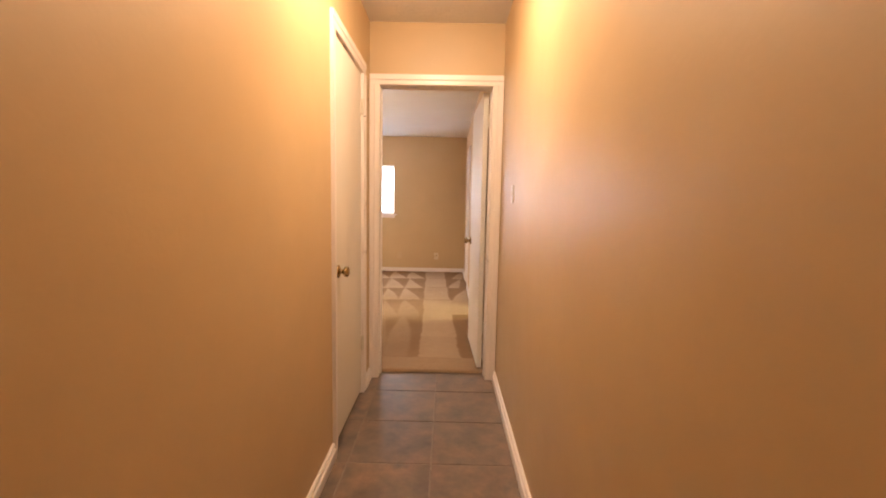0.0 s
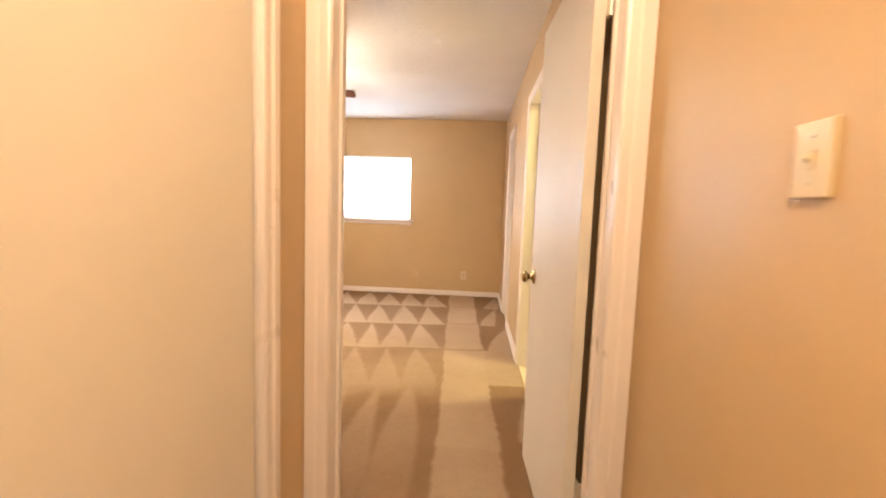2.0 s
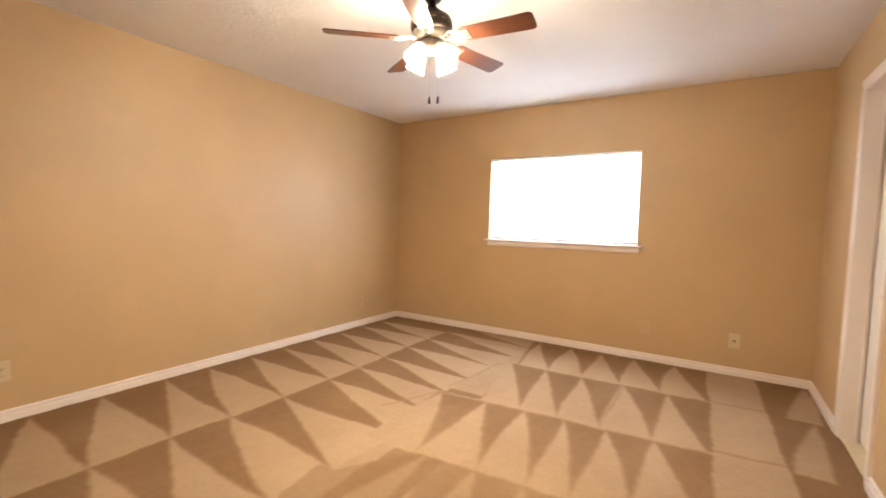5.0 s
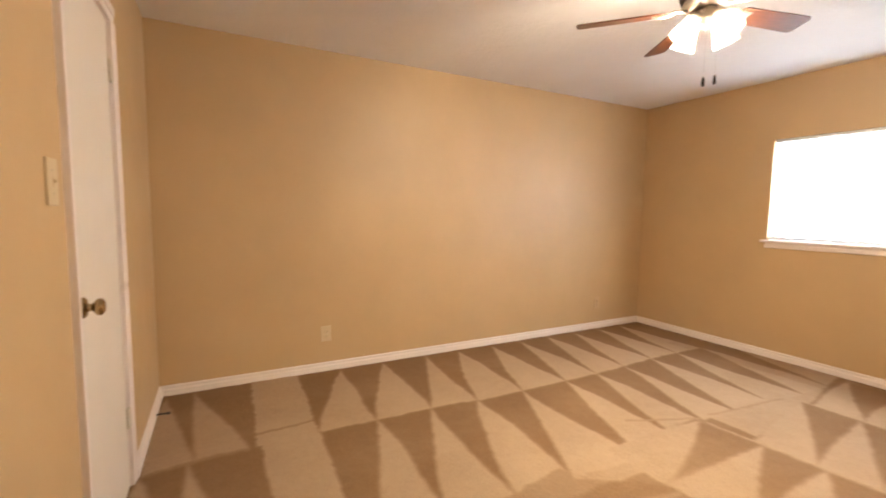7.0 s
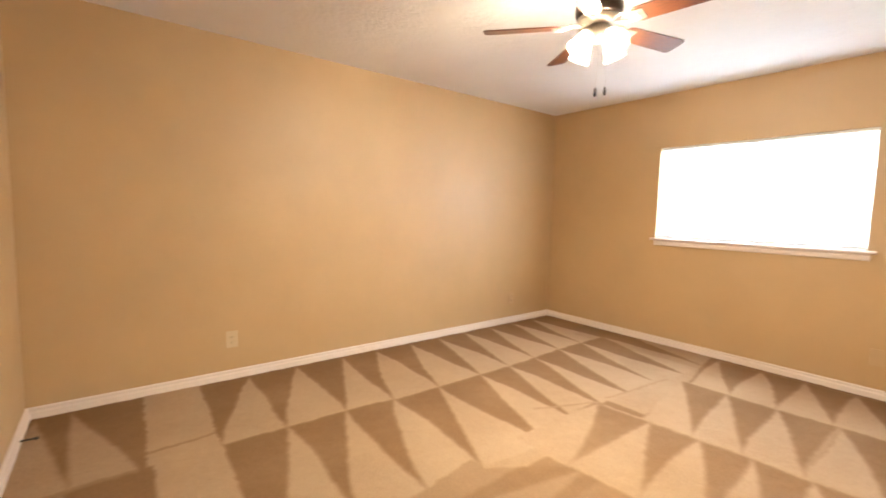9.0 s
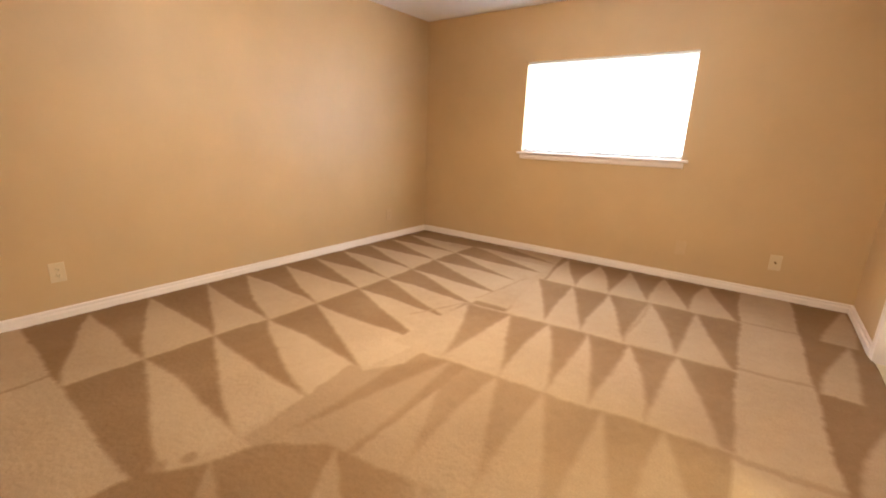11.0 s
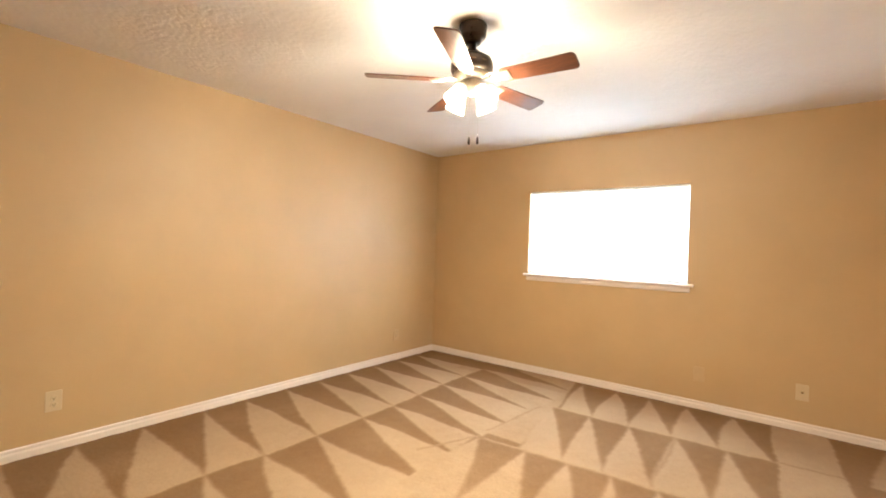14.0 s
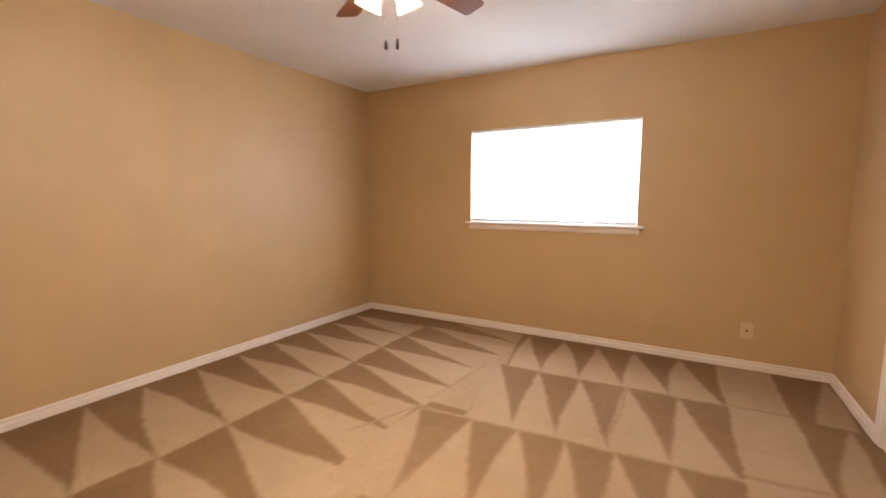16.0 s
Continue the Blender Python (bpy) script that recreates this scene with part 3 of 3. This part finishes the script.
SHADE = [(0.021, 0.0), (0.024, -0.012), (0.03, -0.03), (0.037, -0.055), (0.043, -0.078), (0.052, -0.1), (0.0505, -0.1), (0.0415, -0.078), (0.0355, -0.055), (0.0285, -0.03), (0.0225, -0.012), (0.0195, 0.0)]
for k in range(4):
    turn = pose(0, 0, -0.32, 0, 0, 349 + 90 * k)
    part("lamp_arm", tube([(0.035, 0, -0.004), (0.048, 0, 0.004), (0.06, 0, 0.004), (0.067, 0, -0.006)], 0.008, 10), NICKEL, fan, "", turn, True)
    sh = part("lamp_shade", lathe(SHADE, 28), FROST, fan, "lit frosted glass bell shade", turn @ pose(0.066, 0, -0.008, 0, -33, 0), True)
    # cup is unseen, added to hold the bulb's upward light off the ceiling
    part("socket_cup", lathe([(0, 0.012), (0.012, 0.012), (0.024, 0.006), (0.0265, 0.0), (0.0285, -0.01), (0.031, -0.022), (0.0295, -0.022), (0.027, -0.01), (0.0, -0.01)], 24), NICKEL, sh, "pale metal shade holder added to block upward light", None, True)
    part("bulb", lathe([(0.0, -0.018), (0.011, -0.02), (0.018, -0.04), (0.022, -0.056), (0.018, -0.071), (0.009, -0.078), (0, -0.079)], 14), BULB, sh, "glowing bulb", None, True)
for dx, dy, ln in ((0.076, -0.114, 0.27), (0.105, -0.085, 0.265)):
    ch = part("pull_chain", tube([(dx * 0.35, dy * 0.35, -0.335), (dx * 0.75, dy * 0.75, -0.36), (dx, dy, -0.4), (dx, dy, -0.335 - ln)], 0.0005, 6), NICKEL, fan)
    part("fob", lathe([(0, 0.002), (0.004, 0.0), (0.0055, -0.01), (0.0065, -0.028), (0.005, -0.036), (0, -0.038)], 14), BRONZE, ch, "dark pull chain fob", pose(dx, dy, -0.335 - ln), True)

# ---- lamps of the hall and the bathroom ----


def globe_lamp(name, x, y, mat, label):
    ob = empty(name, pose(x, y, H), label, "ceiling lamp")
    part("base_plate", lathe([(0, 0), (0.12, 0), (0.122, -0.012), (0.112, -0.022), (0, -0.022)], 32), BRASS, ob, "", None, True)
    part("globe", lathe([(0.1, -0.022), (0.108, -0.045), (0.1, -0.075), (0.075, -0.1), (0.04, -0.114), (0, -0.118)], 32), mat, ob, "glowing opal glass globe", None, True)


globe_lamp("hall_lamp", 0.68, 2.76, HALLGLOW, "opal glass hall ceiling lamp, lit")
globe_lamp("bath_lamp", 1.95, 5.95, BATHGLOW, "opal glass bathroom ceiling lamp, lit")

# ---- small things ----
stop = empty("door_stop", pose(-2.63, YS + 0.008, 0.045), "thin dark spring door stop on the baseboard", "door stop")
part("spring", tube([(0, 0, 0), (0.0, 0.03, 0.001), (0.0, 0.07, -0.001)], 0.005, 10), BRONZE, stop, "", None, True)
part("tip", lathe([(0, 0), (0.0075, 0), (0.0075, 0.012), (0.005, 0.016), (0, 0.016)], 12), RUBBER, stop, "black rubber tip", pose(0, 0.068, -0.001, -90), True)
for nx, ny, nz in ((HXW, 4.03, 1.926), (HXW + 0.012, 3.826, 1.774)):
    tagged(link("nail", tube([(0, 0, 0), (0.006, 0, 0.0005), (0.009, 0, 0.001)], 0.0026, 8), BRONZE, m=pose(nx, ny, nz)), "small dark nail standing out of the hall wall", "nail", "nails in the hall")

# ---- hall floor ----
hf = tagged(link("hall_floor", box(HXW - 0.12, HXE + 0.12, HYS, 4.19, Z0, -0.0085), GROUT), "hall floor of dark slate-look tiles", "floor", kind="structure")
PITCH, JX, JY, GAP = 0.405, 0.708, 3.063, 0.008
tile_me = {}
random.seed(4)
for i in range(-2, 2):
    for k in range(-11, 4):
        x0, x1 = JX + i * PITCH + GAP / 2, JX + (i + 1) * PITCH - GAP / 2
        y0, y1 = JY + k * PITCH + GAP / 2, JY + (k + 1) * PITCH - GAP / 2
        x0, x1, y0, y1 = max(x0, HXW - 0.01), min(x1, HXE + 0.01), max(y0, HYS - 0.01), min(y1, 4.185)
        if x1 - x0 < 0.01 or y1 - y0 < 0.01:
            continue
        key = (round(x1 - x0, 3), round(y1 - y0, 3))
        if key not in tile_me:
            t_ = part("tile", box(0, key[0], 0, key[1], -0.012, 0.0, 0.002), SLATE, hf)
            tile_me[key] = t_.data
        else:
            t_ = new("tile", tile_me[key])
            t_.parent = hf
        t_.matrix_basis = pose(x0, y0, -0.006 + random.uniform(-0.0006, 0.0006))

# ---- carpet, brushed in rows of wedges ----


def wobble(x, y, f, seed):
    """Smooth pseudo-random waves, about -1 to 1."""
    rs = np.random.RandomState(seed)
    out = np.zeros_like(x)
    for _ in range(6):
        a, ph, fr = rs.uniform(0, 2 * pi), rs.uniform(0, 2 * pi), f * rs.uniform(0.6, 1.7)
        out += np.sin(fr * (np.cos(a) * x + np.sin(a) * y) + ph)
    return out / 2.6


def strokes(u, v, heads, feet, seed, bow=0.05):
    """Signed distance into the light wedges: each runs from its head (v 0) to the span between two feet (v 1)."""
    v = np.clip(v, 0, 1)
    best = np.full(u.shape, -9.0)
    for i, h in enumerate(heads):
        b0, b1 = bow * sin(seed + 2.1 * i), bow * sin(seed + 1.3 + 2.7 * i)
        lo = h + (feet[i] - h) * v - 0.4 * (b0 + 0.03) * 4 * v * (1 - v)
        hi = h + (feet[i + 1] - h) * v - 0.4 * (b1 - 0.02) * 4 * v * (1 - v)
        best = np.maximum(best, np.minimum(u - lo, hi - u))
    return best


STEP = 0.0072
gx = np.arange(XW - 0.005, XE + 0.012, STEP)
gy = np.arange(4.186, YN + 0.01, STEP)
X, Y = np.meshgrid(gx, gy)
x = X + 0.007 * wobble(X, Y, 9, 1) + 0.003 * wobble(X, Y, 60, 2)
y = Y + 0.007 * wobble(X, Y, 9, 3) + 0.003 * wobble(X, Y, 60, 4)
SOFT = 0.022
lean = np.full(X.shape, 0.8)


def put(mask, signed, lo=0.0, hi=1.0, soft=SOFT):
    val = lo + (hi - lo) * np.clip(0.5 + signed / soft, 0, 1)
    lean[mask] = val[mask]


# strokes square to the west wall, in two ranks
XK = -2.03 + 0.03 * np.sin(2.1 * y)
XE2 = -1.10 + 0.035 * np.sin(3.0 * y + 0.6)
HEADS_A = (4.25, 4.41, 5.415, 5.75, 6.145, 6.465, 6.825, 7.165, 7.515, 7.86, 8.2, 8.55)
FEET_A = (5.065, 5.405, 5.755, 6.09, 6.455, 6.865, 7.2, 7.525, 7.9, 8.25, 8.6, 8.95)
FEET_A2 = (5.10, 5.39, 5.73, 6.055, 6.485, 6.85, 7.17, 7.5, 7.87, 8.22, 8.57, 8.9)
rank1, rank2 = x < XK, (x >= XK) & (x < XE2)
v1, v2 = (x - XW - 0.06) / (XK - XW - 0.06), (x - XK) / (XE2 - XK)
put(rank1 & (y >= 5.0), strokes(y, v1, HEADS_A[2:], FEET_A, 1.0))
put(rank2 & (y >= 5.0), strokes(y, v2, FEET_A[1:], FEET_A2, 4.0), 0.02, 0.97)
put(rank1 & (y < 5.0), strokes(y, v1, HEADS_A[:2], (4.23, 4.44, 4.70), 2.0), 0.0, 0.8)
put(rank2 & (y < 5.0), strokes(y, v2, (4.22, 4.41), (4.2, 4.46, 4.76), 3.0), 0.0, 0.85)
# one straight pass between them, with its stop mark
lane = (x < XE2) & (y > 4.765 - 0.03 * v1 * rank1) & (y < 5.085 - 0.02 * v1)
lean[lane] = 0.92
lean[lane & (np.abs(x + 2.2 + 0.1 * (y - 4.9)) < 0.012)] = 0.35
# shadow edge of the pile's ledge, drawn dark into the nap value
lean[(np.abs(x - XK) < 0.013) & (y > 4.24) & (y < 4.7)] = 0.3
# nap value cut by a quarter along the north wall
lean[(y > 8.45) & (x < -1.0) & (x > -2.3)] *= 0.75

# ranks of strokes running down from the window wall
CX = 0.392 + 0.038 * (8.9 - y)
RANKS_B = (
    (8.83, 8.12, 0.02, (-1.05, -0.74, -0.455, -0.17, 0.155), (-0.98, -0.73, -0.455, -0.17, 0.11, 0.39), -1.12, 0.97),
    (8.09, 7.29, 0.05, (-1.04, -0.745, -0.44, -0.14, 0.165), (-0.91, -0.63, -0.39, -0.12, 0.15, 0.425), -1.17, 1.0),
    (7.25, 6.5, 0.09, (-1.18, -0.85, -0.58, -0.33, -0.08, 0.17), (-1.28, -0.87, -0.535, -0.29, -0.085, 0.16, 0.435), -1.21, 1.0),
    (6.47, 5.7, 0.11, (-0.8, -0.53, -0.29, -0.01, 0.24), (-0.78, -0.5, -0.23, 0.01, 0.24, 0.47), -0.98, 0.62),
)
for n_, (ya, yb, slope, heads, feet, west, top) in enumerate(RANKS_B):
    yt, yl = ya + slope * (x + 0.3), yb + (RANKS_B[n_ + 1][2] * (x + 0.3) - 0.02 if n_ < 3 else -1.0)
    v = (yt - y) / (ya - yb)
    edge = west + (0.12 * np.clip(v, 0, 1) if n_ == 0 else 0.0)
    zone = (y < (yt if n_ else 9.0)) & (y >= yl) & (x >= edge) & (x < CX)
    lo_ = (0.03, 0.05, 0.08, 0.2)[n_]
    put(zone, strokes(x, v, heads, feet, 1.7 * n_ + 0.4, 0.03), lo_, top)
    calm = (0.0, 0.1, 0.42, 0.55)[n_] * np.clip(v - 0.15, 0, 1)
    lean[zone] = (lean * (1 - calm) + (0.55 if n_ < 3 else 0.36) * calm)[zone]
    lean[zone & (np.abs(y - yt) < 0.01) & (x > heads[0])] = 0.3
# first wedge of the second rank is brushed flat, a seam crosses it
lean[(x > -1.17) & (x < -1.04 + 0.14 * (8.1 - y)) & (y < 8.06) & (y > 7.27)] = 0.88
for sx, sy, ex_, ey_ in ((-1.2, 7.3, -1.12, 8.0), (-0.13, 7.34, -0.13, 8.1), (-1.2, 7.2, -1.38, 6.75)):
    tt = np.clip(((x - sx) * (ex_ - sx) + (y - sy) * (ey_ - sy)) / ((ex_ - sx) ** 2 + (ey_ - sy) ** 2), 0, 1)
    lean[np.hypot(x - sx - tt * (ex_ - sx), y - sy - tt * (ey_ - sy)) < 0.009] = 0.55

# straight pass beside the east strokes
stripe = (x > CX) & (x < CX + 0.33) & (y > 5.0)
lean[stripe] = 0.92
for yl, wd in ((6.54, 0.022), (7.385, 0.014), (8.15, 0.01)):
    lean[stripe & (np.abs(y - yl - 0.08 * (x - 0.6)) < wd)] = 0.5
# east strip
rel = x - CX - 0.33
EAST = (
    (8.9, 8.13, (0.32,), (0.10, 0.28)), (8.13, 7.34, (0.24,), (0.02, 0.18)), (7.34, 6.55, (0.30,), (0.03, 0.5)),
    (6.55, 5.82, (0.10,), (0.0, 0.4)), (5.82, 5.1, (0.27,), (0.10, 0.45)), (5.1, 4.2, (0.27,), (0.10, 0.45)),
)
for ya, yb, heads, feet in EAST:
    zone = (rel >= 0) & (y <= ya + (0.1 if ya == 8.9 else 0)) & (y > yb)
    put(zone, strokes(rel, (ya - y) / (ya - yb), heads, feet, ya, 0.03), 0.0, 0.85)
# one even pale value over the wedges before the bathroom doorway
lean[(rel >= 0) & (y > 5.82) & (y < 6.55)] = 0.82

# a squarish turn of the brush where the ranks meet
turned = (y > 5.4) & (x > -1.19 + 0.16 * (y < 6.03) * (6.03 - y)) & (x < -0.7) & (y < 6.06 + 0.33 * np.clip((x + 1.1) / 0.25, 0, 1) + 0.1 * (x + 1.1) * (x > -1.1))
turned &= (y < 6.05 + 0.12 * (x + 1.2)) | (x > -1.12)
put(turned, strokes(x, (6.45 - y) / 0.9, (-1.02, -0.8), (-1.3, -1.0, -0.72), 2.0), 0.12, 0.42)

# last strokes, fanned out round the doorway
FX, FY = 0.30, 4.53
dx_, dy_ = x - FX, y - FY
r_, a_ = np.hypot(dx_, dy_), np.degrees(np.arctan2(dy_, dx_))
cap = 5.73 + 0.17 * x
R_ = np.minimum(1.565 + 0.02 * np.sin(a_ * 0.4), (cap - FY) / np.maximum(np.sin(np.radians(a_)), 0.05))
fan_zone = (r_ < R_) & (y < cap) & (x < CX)
turn_no = np.interp(a_, [20, 76, 88.7, 99.6, 110.5, 122.5, 135.2, 151.4, 164.2, 175.8, 230], [-5, 0, 1, 2, 3, 4, 5, 6, 7, 8, 12])
ka = np.round(turn_no)
fa = np.abs(turn_no - ka + 0.05 * np.sin(ka * 5.1))
half = 0.40 * np.clip((R_ - r_) / 0.75, 0, 1) ** 0.9
before = lean.copy()
put(fan_zone, half - fa, 0.0, 0.44, 0.04)
near = fan_zone & (x > -0.32 - 0.2 * (5.7 - y))
vn = np.clip((cap - y) / 1.0, 0, 1)
put(near, strokes(x, vn, (-0.36, -0.13, 0.09, 0.3), (-0.38, -0.17, 0.03, 0.24, 0.46), 2.2), 0.02, 0.46, 0.03)
# strokes flatten to a darker tone towards the doorway
calm = 0.5 * np.clip((5.3 - y) / 0.7, 0, 1)
lean[near] = (lean * (1 - calm) + 0.12 * calm)[near]
# towards the east the fan has no rim: its strokes melt into the rank above
melt = np.clip((x + 0.55) / 0.3, 0, 1) * (1 - np.clip((cap - y) / 0.28, 0, 1))
lean[fan_zone] = (lean * (1 - melt) + before * melt)[fan_zone]
# one even middle tone just inside the hall doorway
lean[(y < 4.45) & (x > -0.2) & (x < 1.02)] = 0.5
# loose tufts that the brush left along the fan's rim
rs = np.random.RandomState(21)
for ang in rs.uniform(112, 176, 9):
    bx, by = FX + 1.6 * cos(radians(ang)), FY + 1.6 * sin(radians(ang))
    lean[(np.hypot(x - bx, y - by) < rs.uniform(0.012, 0.034)) & (y < 5.55)] = 0.3

for _ in range(1):
    pad = np.pad(lean, 1, mode="edge")
    lean = sum(pad[i:i + lean.shape[0], j:j + lean.shape[1]] for i in range(3) for j in range(3)) / 9
lean = np.clip(lean + 0.05 * wobble(X, Y, 9, 7) + 0.015 * wobble(X, Y, 40, 8), 0, 1)
rs = np.random.RandomState(9)
Zc = rs.uniform(-0.0016, 0.0016, X.shape) + 0.0012 * wobble(X, Y, 30, 11) - 0.001 + 0.0016 * (lean - 0.5)
roll = np.clip((Y - 4.186) / 0.022, 0, 1) * np.clip((XE + 0.012 - X) / 0.022, 0, 1)
Zc += 0.018 * np.sqrt(roll)
ny_, nx_ = X.shape
me = bpy.data.meshes.new("carpet")
me.vertices.add(nx_ * ny_)
me.vertices.foreach_set("co", np.stack([X, Y, Zc], -1).astype(np.float32).ravel())
idx = np.arange(nx_ * ny_).reshape(ny_, nx_)
quads = np.stack([idx[:-1, :-1], idx[:-1, 1:], idx[1:, 1:], idx[1:, :-1]], -1).reshape(-1, 4).astype(np.int32)
me.loops.add(quads.size)
me.loops.foreach_set("vertex_index", quads.ravel())
me.polygons.add(len(quads))
me.polygons.foreach_set("loop_start", np.arange(0, quads.size, 4, dtype=np.int32))
me.update(calc_edges=True)
pa = me.attributes.new("pile", "FLOAT", "POINT")
pa.data.foreach_set("value", lean.astype(np.float32).ravel())
me.materials.append(CARPET)
me.validate()
tagged(new("floor", me), "beige cut-pile carpet with vacuum wedges brushed in rows", "carpet", kind="structure")
tagged(link("subfloor", box(XW - 0.14, XE, 4.19, YN + 0.16, Z0, -0.002), GROUT), "plain floor slab below the carpet", "floor", kind="structure")
